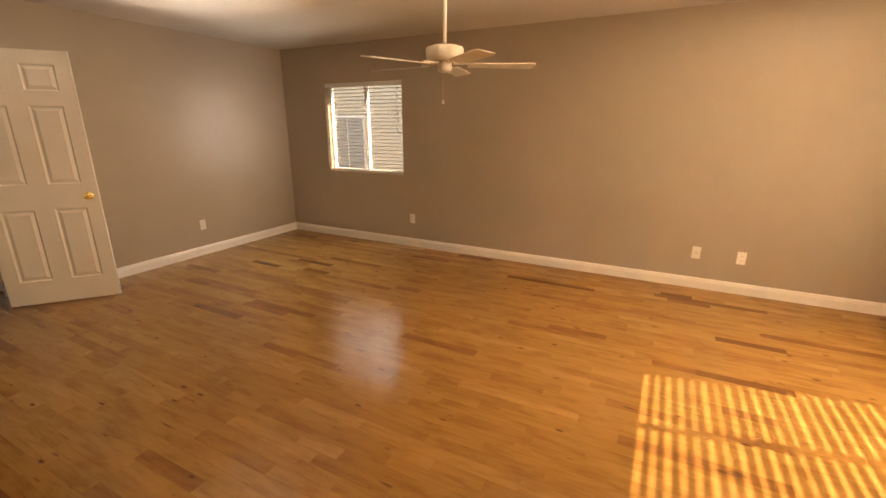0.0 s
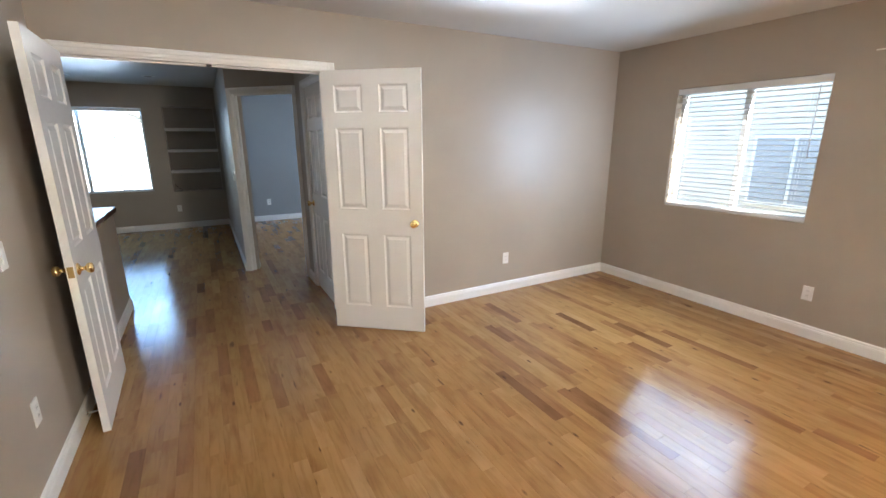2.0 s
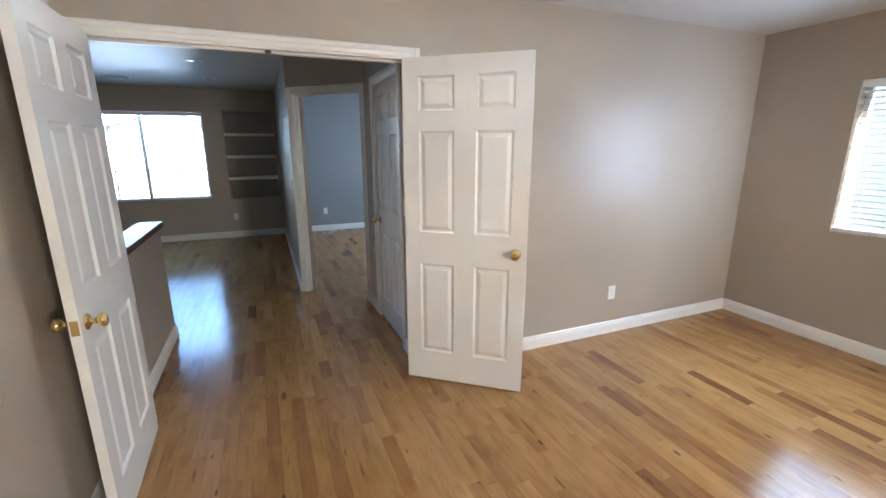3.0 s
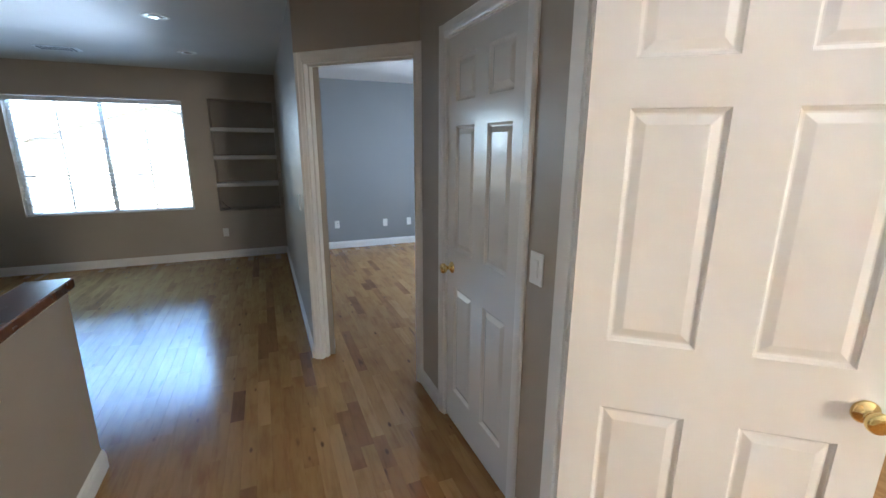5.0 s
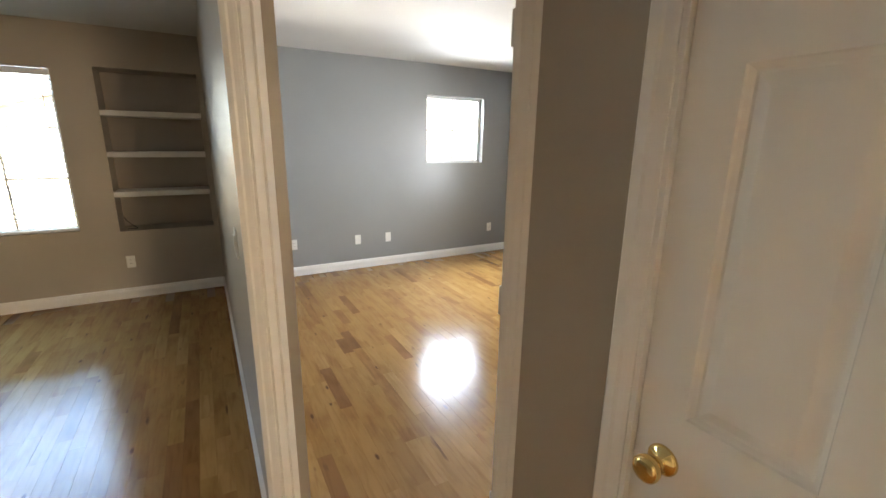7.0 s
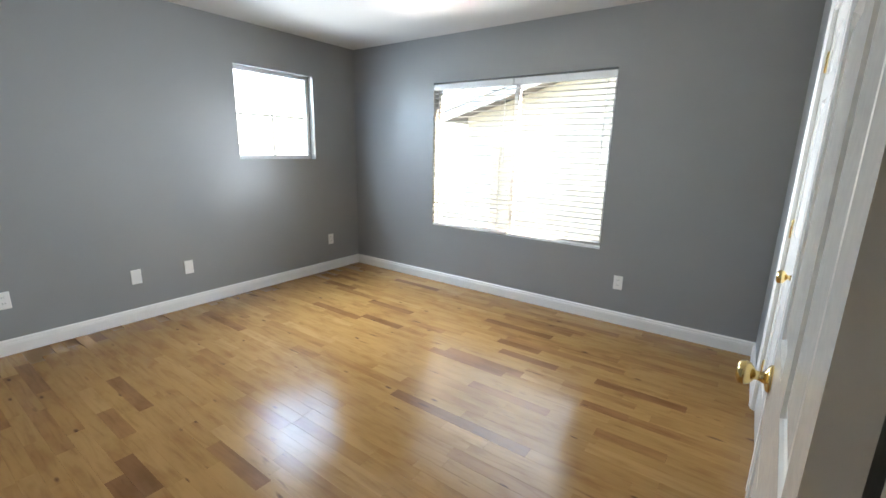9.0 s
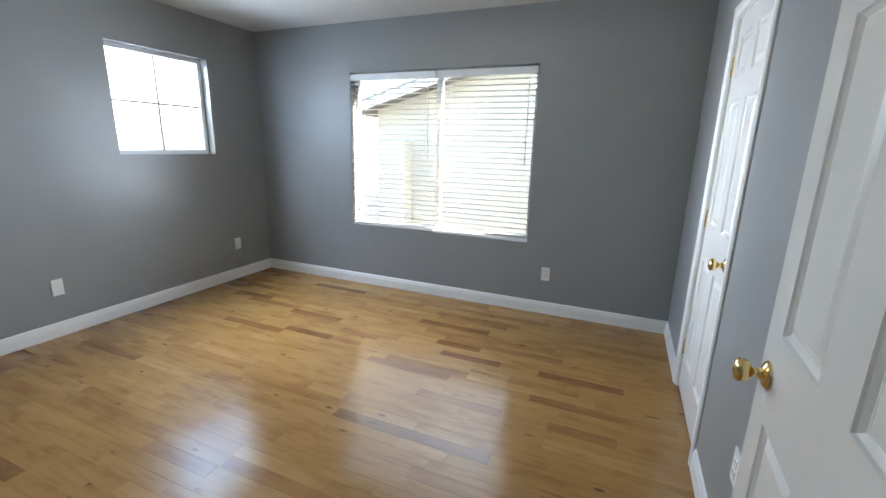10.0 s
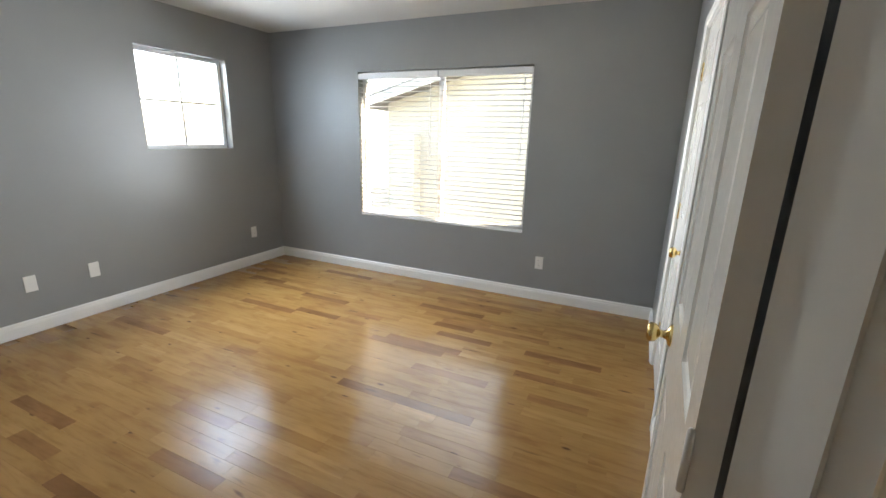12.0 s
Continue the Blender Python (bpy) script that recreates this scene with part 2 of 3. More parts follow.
def lathe(profile, steps=24, axis="z"):
    """A solid of revolution from (radius, height) pairs."""
    bm = bmesh.new()
    rings = []
    for r, h in profile:
        ring = []
        for i in range(steps):
            a = 2 * math.pi * i / steps
            p = (r * math.cos(a), r * math.sin(a), h)
            if axis == "y":
                p = (p[0], p[2], p[1])
            ring.append(bm.verts.new(p))
        rings.append(ring)
    for a, b in zip(rings, rings[1:]):
        for i in range(steps):
            bm.faces.new((a[i], a[(i + 1) % steps], b[(i + 1) % steps], b[i]))
    bm.faces.new(rings[0])
    bm.faces.new(rings[-1])
    bmesh.ops.recalc_face_normals(bm, faces=bm.faces)
    return bm


def sweep(profile, length):
    """Extrude a closed profile of (out, up) along local x; out is local +y."""
    bm = bmesh.new()
    a = [bm.verts.new((0, o, u)) for o, u in profile]
    b = [bm.verts.new((length, o, u)) for o, u in profile]
    n = len(profile)
    for i in range(n):
        bm.faces.new((a[i], a[(i + 1) % n], b[(i + 1) % n], b[i]))
    bm.faces.new(a)
    bm.faces.new(b)
    bmesh.ops.recalc_face_normals(bm, faces=bm.faces)
    return bm


def along(p0, p1, z=0.0):
    """Local x runs from p0 to p1; local +y is to its left."""
    return pose(p0[0], p0[1], z, 0, 0, math.degrees(math.atan2(p1[1] - p0[1], p1[0] - p0[0])))


def wall(name, p0, p1, thick, top, holes, front, back, label, bottom=0.0):
    """A wall whose visible face runs from p0 to p1; its body lies to the right of that way. holes: (s0, s1, z0, z1)."""
    length = math.hypot(p1[0] - p0[0], p1[1] - p0[1])
    bm = bmesh.new()
    cuts = sorted({0.0, length, *[s for h in holes for s in h[:2]]})
    for a, b in zip(cuts, cuts[1:]):
        inside = sorted([h for h in holes if h[0] <= a + 1e-6 and h[1] >= b - 1e-6], key=lambda h: h[2])
        z = bottom
        for h in inside:
            if h[2] > z + 1e-6:
                add_box(bm, a, b, -thick, 0, z, h[2])
            z = h[3]
        if z < top - 1e-6:
            add_box(bm, a, b, -thick, 0, z, top)
    bmesh.ops.recalc_face_normals(bm, faces=bm.faces)
    bm.normal_update()
    for f in bm.faces:
        f.material_index = 1 if f.normal.y < -0.5 else 0
    ob = finish(name, bm, [front, back])
    ob.matrix_basis = along(p0, p1)
    return tagged(ob, label, "wall", kind="structure")


# ---- the shell ----
H = 2.445
XW, XA, YA, YS, YB, XB = -10.59, -5.03, 4.685, -0.13, 4.775, -6.57
XE = 2.5
YH, YN = 0.945, 1.57
D0 = (-7.157, YH)
DL = (YN - YH) * math.sqrt(2)
D1 = (D0[0] + DL * math.sqrt(0.5), D0[1] + DL * math.sqrt(0.5))
W1 = (-4.31, -3.13, 0.895, 2.0)
WE = (2.37, 3.51, 0.9, 2.0)
W2 = (-1.915, -0.17, 0.69, 2.07)
W3 = (-9.455, -7.705, 0.605, 2.02)
W4 = (3.36, 4.2, 1.26, 2.085)
NA = (0.12, 0.9, 0.66, 2.11)
NB = (-2.97, -2.21, 0.66, 2.11)
DH = 2.05

wall("wall_north_1", (XE, YA), (XA - 0.12, YA), 0.15, H, [(XE - W1[1], XE - W1[0], W1[2], W1[3])], TAUPE, STUCCO, "taupe painted wall with one blind-covered window")
wall("wall_east_1", (XE, YS), (XE, YA), 0.15, H, [(WE[0] - YS, WE[1] - YS, WE[2], WE[3])], TAUPE, STUCCO, "taupe painted wall with the sunny window")
wall("wall_south_1", (XA - 0.12, YS), (XE, YS), 0.12, H, [], TAUPE, TAUPE, "taupe painted plain side wall")
wall("wall_west_1", (XA, YA), (XA, YS), 0.12, H, [(YA - 1.53, YA + 0.06, 0, DH)], TAUPE, TAUPE, "taupe painted wall with the double door opening")
wall("wall_hall_north", (XA - 0.12, YN), (D1[0], YN), 0.12, H, [(0.29, 1.02, 0, DH)], TAUPE, TAUPE, "taupe hallway wall beside the closed door")
wall("wall_diagonal", D1, D0, 0.12, H, [(DL - 0.858, DL - 0.06, 0, DH)], TAUPE, GREY, "short diagonal wall with the bedroom doorway")
wall("wall_bed_south", (D0[0], YH), (XW, YH), 0.15, H, [], TAUPE, GREY, "wall between hallway and grey bedroom")
wall("wall_west_2", (XW, YH + 0.07), (XW, -3.45), 0.15, H, [(YH + 0.07 - h[1], YH + 0.07 - h[0], h[2], h[3]) for h in (W2, NA, NB)], TAUPE, STUCCO, "taupe end wall with window and shelf niches")
wall("wall_west_3", (XW, YB), (XW, YH + 0.07), 0.15, H, [(YB - W4[1], YB - W4[0], W4[2], W4[3])], GREY, STUCCO, "grey bedroom wall with a small square window")
wall("wall_north_2", (XB + 0.12, YB), (XW - 0.15, YB), 0.15, H, [(XB + 0.12 - W3[1], XB + 0.12 - W3[0], W3[2], W3[3])], GREY, STUCCO, "grey bedroom wall with a wide sliding window")
wall("wall_bed_east", (XB, 1.66), (XB, YB), 0.12, H, [(3.27 - 1.66, 3.98 - 1.66, 0, DH)], GREY, TAUPE, "grey bedroom wall with the closet door")
wall("wall_loft_south", (XW, -3.45), (XA, -3.45), 0.12, H, [], TAUPE, STUCCO, "plain taupe wall closing the loft")
wall("wall_loft_east", (XA - 0.12, -3.45), (XA - 0.12, YS - 0.12), 0.12, H, [], TAUPE, TAUPE, "plain taupe wall beside the half wall")
wall("wall_closet_north", (XA - 0.12, YA), (XB + 0.12, YA), 0.15, H, [], TAUPE, STUCCO, "plain outer wall behind the closet")
wall("wall_closet_back", (XA - 0.12, 2.5), (XB + 0.12, 2.5), 0.1, H, [], TAUPE, TAUPE, "plain wall closing the closet behind its door")

bm = box(XW - 0.15, XA, -3.57, YB + 0.15, H, H + 0.2)
add_box(bm, XA, XE + 0.15, YS - 0.12, YB + 0.15, H, H + 0.2)
tagged(finish("ceiling", bm, CEIL), "smooth white painted ceiling", "ceiling", kind="structure")
bm = box(XW - 0.15, XA, -3.57, YB + 0.15, -0.25, -0.009)
add_box(bm, XA, XE + 0.15, YS - 0.12, YB + 0.15, -0.25, -0.009)
floor = tagged(finish("floor", bm, SUB), "glossy maple strip floor with darker strips", "floor", kind="structure")

# shelf niches in the west wall
ND = 0.32
for a, b, z0, z1 in (NA, NB):
    bm = box(XW - ND - 0.02, XW - ND, a - 0.02, b + 0.02, z0 - 0.02, z1 + 0.02)
    for q in ((a - 0.02, a, z0 - 0.02, z1 + 0.02), (b, b + 0.02, z0 - 0.02, z1 + 0.02), (a, b, z0 - 0.02, z0), (a, b, z1, z1 + 0.02)):
        add_box(bm, XW - ND, XW - 0.151, *q)
    tagged(finish("wall_niche", bm, TAUPE), "taupe recess of the shelf niche", "wall", kind="structure")
    for z in (1.709, 1.345, 0.983):
        tagged(finish("niche_shelf", box(XW - ND, XW + 0.004, a, b, z, z + 0.048, 0.003), TRIM), "white painted thick shelf in the wall niche", "shelf", "niche shelves")

# half wall with its wooden cap
half = tagged(finish("half_wall", box(-6.38, XA - 0.12, YS - 0.12, YS, 0, 0.922), TAUPE), "low taupe half wall beside the hallway", "half wall", kind="structure")
tagged(finish("wall_cap", box(-6.405, XA - 0.12, YS - 0.145, YS + 0.025, 0.922, 0.967, 0.006), CAPWOOD), "dark stained wooden cap on the half wall", "wall cap")

# baseboards
BASE = [(0, 0), (0.014, 0), (0.014, 0.068), (0.0125, 0.072), (0.0125, 0.078), (0.009, 0.084), (0.008, 0.094), (0.004, 0.1), (0, 0.105)]


def baseboard(p0, p1):
    ob = finish("baseboard", sweep(BASE, math.hypot(p1[0] - p0[0], p1[1] - p0[1])), TRIM)
    ob.matrix_basis = along(p0, p1)
    tagged(ob, "white moulded baseboard along the wall", "baseboard", kind="structure")


def dpt(s, out=0.0):
    """A point on the diagonal wall; out is towards the hallway."""
    r = math.sqrt(0.5)
    return (D0[0] + s * r + out * r, D0[1] + s * r - out * r)


for p0, p1 in (((XE, YA), (XA, YA)), ((XE, YS), (XE, YA)), ((XA, YS), (XE, YS)), ((XA, YA - 0.012), (XA, 1.588)),
               ((XA - 0.12, YN), (XA - 0.12 - 0.23, YN)), ((-6.23, YN), (D1[0], YN)), (dpt(0.003), dpt(-0.012)),
               ((D0[0] + 0.005, YH), (XW, YH)), ((XW, YH - 0.012), (XW, -3.45)), ((XW, YB), (XW, YH + 0.15)), ((XB, YB), (XW, YB)),
               ((XB, 4.04), (XB, YB)), ((XB, 1.72), (XB, 3.21)), ((XW, YH + 0.15), (-7.25, YH + 0.15)),
               ((-6.392, YS), (XA - 0.12, YS)), ((-6.38, YS - 0.12), (-6.38, YS)), ((XA - 0.12, YS - 0.12), (-6.392, YS - 0.12)),
               ((XW, -3.45), (XA, -3.45))):
    baseboard(p0, p1)

# ---- door frames ----
CAS = [(0, 0), (0.058, 0), (0.058, 0.009), (0.05, 0.016), (0.03, 0.016), (0.024, 0.012), (0.008, 0.01), (0, 0.007)]


def casing_leg(parent, x, flip, side, depth, z1):
    """An upright casing; x is its inner edge, side +1 stands proud of the front face, -1 of the back face."""
    bm = bmesh.new()
    a, b = [], []
    for w, t in CAS:
        px = x + (w if flip else -w)
        py = t if side > 0 else -depth - t
        a.append(bm.verts.new((px, py, 0)))
        b.append(bm.verts.new((px, py, z1)))
    n = len(CAS)
    for i in range(n):
        bm.faces.new((a[i], a[(i + 1) % n], b[(i + 1) % n], b[i]))
    bm.faces.new(a), bm.faces.new(b)
    bmesh.ops.recalc_face_normals(bm, faces=bm.faces)
    part("casing", bm, TRIM, parent)


def casing_head(parent, x0, x1, side, depth, z):
    bm = bmesh.new()
    a, b = [], []
    for w, t in CAS:
        py = t if side > 0 else -depth - t
        a.append(bm.verts.new((x0, py, z + w)))
        b.append(bm.verts.new((x1, py, z + w)))
    n = len(CAS)
    for i in range(n):
        bm.faces.new((a[i], a[(i + 1) % n], b[(i + 1) % n], b[i]))
    bm.faces.new(a), bm.faces.new(b)
    bmesh.ops.recalc_face_normals(bm, faces=bm.faces)
    part("casing", bm, TRIM, parent)


def door_frame(name, p0, p1, depth, stop, label, sides=(1, -1)):
    """Jambs, stops and casings of an opening whose front edge runs from p0 to p1 (body to the right)."""
    w = math.hypot(p1[0] - p0[0], p1[1] - p0[1])
    e = thing(name, along(p0, p1), label, "door frame", kind="structure")
    j = 0.016
    part("jamb", box(0, j, -depth - 0.002, 0.002, 0, DH - j), TRIM, e)
    part("jamb", box(w - j, w, -depth - 0.002, 0.002, 0, DH - j), TRIM, e)
    part("head_jamb", box(0, w, -depth - 0.002, 0.002, DH - j, DH), TRIM, e)
    if stop is not None:
        part("stop", box(j, j + 0.011, stop, stop + 0.034, 0, DH - j - 0.011), TRIM, e)
        part("stop", box(w - j - 0.011, w - j, stop, stop + 0.034, 0, DH - j - 0.011), TRIM, e)
        part("stop", box(j, w - j, stop, stop + 0.034, DH - j - 0.011, DH - j), TRIM, e)
    for s in sides:
        casing_leg(e, 0.005, False, s, depth, DH + 0.05)
        casing_leg(e, w - 0.005, True, s, depth, DH + 0.05)
        casing_head(e, 0.005, w - 0.005, s, depth, DH - 0.006)
    return e


f1 = door_frame("door_frame_1", (XA, 1.53), (XA, -0.06), 0.12, -0.085, "white double door frame with moulded casing", sides=(1,))
part("ball_catch", box(0.765, 0.795, -0.05, -0.02, DH - 0.03, DH - 0.0155, 0.002), DARKM, f1, "dark catch plate")
door_frame("door_frame_2", (XA - 0.12 - 0.29, YN), (XA - 0.12 - 1.02, YN), 0.12, -0.075, "white frame of the hallway closet door", sides=(1,))
f3 = door_frame("door_frame_3", dpt(0.858), dpt(0.06), 0.12, -0.07, "white frame of the bedroom doorway")
part("strike_plate", box(0.798 - 0.0175, 0.798 - 0.014, -0.115, -0.075, 0.88, 0.94, 0.001), DARKM, f3, "dark strike plate")
door_frame("door_frame_4", (XB, 3.27), (XB, 3.98), 0.12, -0.075, "white frame of the bedroom closet door", sides=(1,))


# ---- doors ----
def panel_leaf(w, h, t):
    """A six-panel moulded leaf: local x along its width, y its thickness, z up."""
    bm = bmesh.new()
    st = 0.098 * w / 0.762
    mid = 0.13 * w / 0.762
    pw = (w - 2 * st - mid) / 2
    xs = [0, st, st + pw, st + pw + mid, w - st, w]
    zs = [0, 0.2, 0.805, 1.01, 1.62, 1.732, 1.925, h]

    def quad(pts):
        bm.faces.new([bm.verts.new(p) for p in pts])

    for y, s in ((0.0, 1), (-t, -1)):
        for i in range(5):
            for k in range(7):
                x0, x1, z0, z1 = xs[i], xs[i + 1], zs[k], zs[k + 1]
                if i in (1, 3) and k in (1, 3, 5):
                    rings = []
                    for ins, dep in ((0, 0), (0.003, -0.005), (0.011, -0.0115), (0.016, -0.0115), (0.037, -0.003), (0.039, -0.0025)):
                        yy = y + s * dep
                        rings.append([(x0 + ins, yy, z0 + ins), (x1 - ins, yy, z0 + ins), (x1 - ins, yy, z1 - ins), (x0 + ins, yy, z1 - ins)])
                    for a, b in zip(rings, rings[1:]):
                        for q in range(4):
                            quad((a[q], a[(q + 1) % 4], b[(q + 1) % 4], b[q]))
                    quad(rings[-1])
                else:
                    quad(((x0, y, z0), (x1, y, z0), (x1, y, z1), (x0, y, z1)))
    for x in (0, w):
        quad(((x, 0, 0), (x, -t, 0), (x, -t, h), (x, 0, h)))
    for z in (0, h):
        quad(((0, 0, z), (w, 0, z), (w, -t, z), (0, -t, z)))
    bmesh.ops.remove_doubles(bm, verts=bm.verts, dist=0.0002)
    bmesh.ops.recalc_face_normals(bm, faces=bm.faces)
    return bm


KNOB = [(0.031, 0.0), (0.031, 0.004), (0.026, 0.009), (0.014, 0.012), (0.0105, 0.02), (0.0105, 0.03), (0.017, 0.034), (0.0245, 0.04),
        (0.027, 0.048), (0.0265, 0.056), (0.022, 0.062), (0.012, 0.0645), (0.001, 0.065)]


def six_panel_door(name, m, w, label, knobs=(1, -1), hinge_side=-1, hinges=DOORW, h=2.028, latch=False):
    """m: the hinge corner, local x towards the free edge; knobs on the +y or -y face."""
    t = 0.035
    d = thing(name, m, label, "door")
    leaf = part("leaf", panel_leaf(w, h, t), DOORW, d)
    for s in knobs:
        k = part("knob", lathe([(r, u * s) for r, u in KNOB], 28, "y"), BRASS, d, "polished brass knob", True)
        k.matrix_basis = pose(w - 0.062, 0.0 if s > 0 else -t, 0.905)
    if latch:
        part("latch_plate", box(w - 0.0005, w + 0.0015, -0.03, -0.005, 0.877, 0.933), BRASS, d, "brass latch plate")
    if hinges:
        for z in (0.25, 1.02, 1.8):
            y = 0.004 if hinge_side > 0 else -t - 0.004
            hb = part("hinge", lathe([(0.0055, -0.045), (0.0055, 0.045), (0.003, 0.05)], 12), hinges, d, "", True)
            hb.matrix_basis = pose(-0.004, y, z)
    return d


def heading(p0, p1):
    return math.degrees(math.atan2(p1[1] - p0[1], p1[0] - p0[0]))


six_panel_door("door_1", pose(-5.036, 1.488, 0.01, 0, 0, heading((-5.02, 1.462), (-4.535, 2.062))), 0.762,
               "white six-panel double door leaf standing open, brass knob", hinge_side=1)
six_panel_door("door_2", pose(-5.015, -0.008, 0.01, 0, 0, 1.9), 0.745, "white six-panel double door leaf opened against the side wall", hinge_side=-1, latch=True)
six_panel_door("door_3", pose(XA - 0.12 - 0.29 - 0.018, YN + 0.012, 0.012, 0, 0, 180), 0.694, "closed white six-panel hallway closet door, brass knob", knobs=(1,), hinge_side=1)
six_panel_door("door_4", pose(-6.69, 1.636, 0.012, 0, 0, heading((-6.69, 1.636), (-6.658, 2.382))), 0.746,
               "white six-panel bedroom door standing open against the wall", knobs=(1,), hinge_side=1)
six_panel_door("door_5", pose(XB + 0.045, 3.98 - 0.018, 0.012, 0, 0, -90), 0.674, "closed white six-panel bedroom closet door, brass knob", knobs=(-1,), hinge_side=-1, hinges=BRASS)


# ---- windows and blinds ----
def slider_window(name, m, w, h, label, muntins=0, bar=0.045):
    """A vinyl sliding window in its opening: local x along the width, +y into the room, z up from the sill; set 0.1 back."""
    e = thing(name, m, label, "window", kind="structure")
    y0, y1 = -0.135, -0.085
    f = 0.035
    part("window_frame", box(0, f, y0, y1, 0, h, 0.003), VINYL, e)
    for a in ((w - f, w, y0, y1, 0, h), (f, w - f, y0, y1, 0, f), (f, w - f, y0, y1, h - f, h)):
        part("window_frame", box(*a, 0.003), VINYL, e)
    mids = []
    if bar:
        part("mullion", box(w / 2 - bar / 2, w / 2 + bar / 2, y0 + 0.004, y1 + 0.004, f, h - f, 0.003), VINYL, e)
        mids = [(f, w / 2 - bar / 2), (w / 2 + bar / 2, w - f)]
    else:
        mids = [(f, w - f)]
    for a, b in mids:
        p = part("pane", box(a, b, y0 + 0.02, y0 + 0.024, f, h - f), GLASS, e)
        p.visible_shadow = False
        if muntins:
            c = (a + b) / 2
            part("muntin", box(c - 0.009, c + 0.009, y0 + 0.026, y0 + 0.034, f, h - f), VINYL, e)
            for q in range(1, muntins + 1):
                z = f + (h - 2 * f) * q / (muntins + 1)
                part("muntin", box(a, c - 0.009, y0 + 0.026, y0 + 0.034, z - 0.009, z + 0.009), VINYL, e)
                part("muntin", box(c + 0.009, b, y0 + 0.026, y0 + 0.034, z - 0.009, z + 0.009), VINYL, e)
    return e


def slat_mesh(w):
    bm = bmesh.new()
    top, low = [], []
    for i in range(5):
        y = -0.0245 + 0.049 * i / 4
        z = 0.0035 * (1 - (2 * i / 4 - 1) ** 2)
        top.append([bm.verts.new((x, y, z + 0.0011)) for x in (0, w)])
        low.append([bm.verts.new((x, y, z - 0.0011)) for x in (0, w)])
    for i in range(4):
        bm.faces.new((top[i][0], top[i][1], top[i + 1][1], top[i + 1][0]))
        bm.faces.new((low[i][0], low[i + 1][0], low[i + 1][1], low[i][1]))
    for i in (0, 4):
        bm.faces.new((top[i][0], top[i][1], low[i][1], low[i][0]))
    bmesh.ops.recalc_face_normals(bm, faces=bm.faces)
    me = bpy.data.meshes.new("slat")
    bm.to_mesh(me)
    bm.free()
    me.materials.append(SLAT)
    return me


def blind(m, w, h, label, tilt=3.0, valance=0.055, step=0.043, proud=0.0, wand=True):
    """A horizontal slat blind; local origin at the lower left of its opening."""
    e = thing("window_blind", m, label, "blind", "slat blinds")
    yc = -0.035 + proud
    part("headrail", box(0.004, w - 0.004, yc - 0.026, yc + 0.03, h - valance, h - 0.003, 0.003), VINYL, e)
    part("bottom_rail", box(0.006, w - 0.006, yc - 0.025, yc + 0.025, 0.006, 0.03, 0.004), VINYL, e)
    me = slat_mesh(w - 0.014)
    z = h - valance - 0.03
    rng = random.Random(int(w * 1000 + h * 100))
    while z > 0.05:
        s = new("slat", me)
        s.parent = e
        s.matrix_basis = pose(0.007, yc, z + rng.uniform(-0.001, 0.001), tilt + rng.uniform(-1.2, 1.2), rng.uniform(-0.08, 0.08), 0)
        z -= step
    for x in (0.12, w - 0.12):
        for dy in (-0.026, 0.026):
            part("ladder_cord", box(x - 0.0008, x + 0.0008, yc + dy - 0.0008, yc + dy + 0.0008, 0.03, h - valance), VINYL, e)
    if wand:
        part("tilt_wand", lathe([(0.004, h * 0.45), (0.004, h - valance - 0.01)], 8), VINYL, e, at=pose(0.07, yc + 0.036, 0))
    return e


# the local frame of an opening: x along the wall as seen from inside (left to right), +y into the room
def opening(x, y, turn, z):
    return pose(x, y, z, 0, 0, turn)


m1 = opening(W1[1], YA, 180, W1[2])
slider_window("window_1", m1, W1[1] - W1[0], W1[3] - W1[2], "white vinyl sliding window behind open blinds")
blind(m1, W1[1] - W1[0], W1[3] - W1[2], "white slat blind lowered with open slats")
m2 = opening(XE, WE[0], 90, WE[2])
slider_window("window_2", m2, WE[1] - WE[0], WE[3] - WE[2], "white vinyl sliding window facing the sun")
blind(m2, WE[1] - WE[0], WE[3] - WE[2], "white slat blind lowered in the sunny window", tilt=-4)
m3 = opening(XW, W2[1], -90, W2[2])
slider_window("window_3", m3, W2[1] - W2[0], W2[3] - W2[2], "white vinyl window with thin muntins in the loft", muntins=2)
blind(m3, W2[1] - W2[0], W2[3] - W2[2], "white slat blind lowered with open slats", tilt=1)
m4 = opening(W3[1], YB, 180, W3[2])
w3 = W3[1] - W3[0]
slider_window("window_4", m4, w3, W3[3] - W3[2], "wide white vinyl sliding window in the bedroom")
blind(m4 @ pose(0, 0, -0.012), w3 / 2, W3[3] - W3[2], "white slat blind over one window half, slightly lower", tilt=2, step=0.045)
blind(m4 @ pose(w3 / 2, 0, 0), w3 / 2, W3[3] - W3[2] - 0.014, "white slat blind over the other window half", tilt=2, proud=0.006, step=0.045)
m5 = opening(XW, W4[1], -90, W4[2])
e5 = slider_window("window_5", m5, W4[1] - W4[0], W4[3] - W4[2], "small square fixed window with a muntin cross", muntins=1, bar=0)


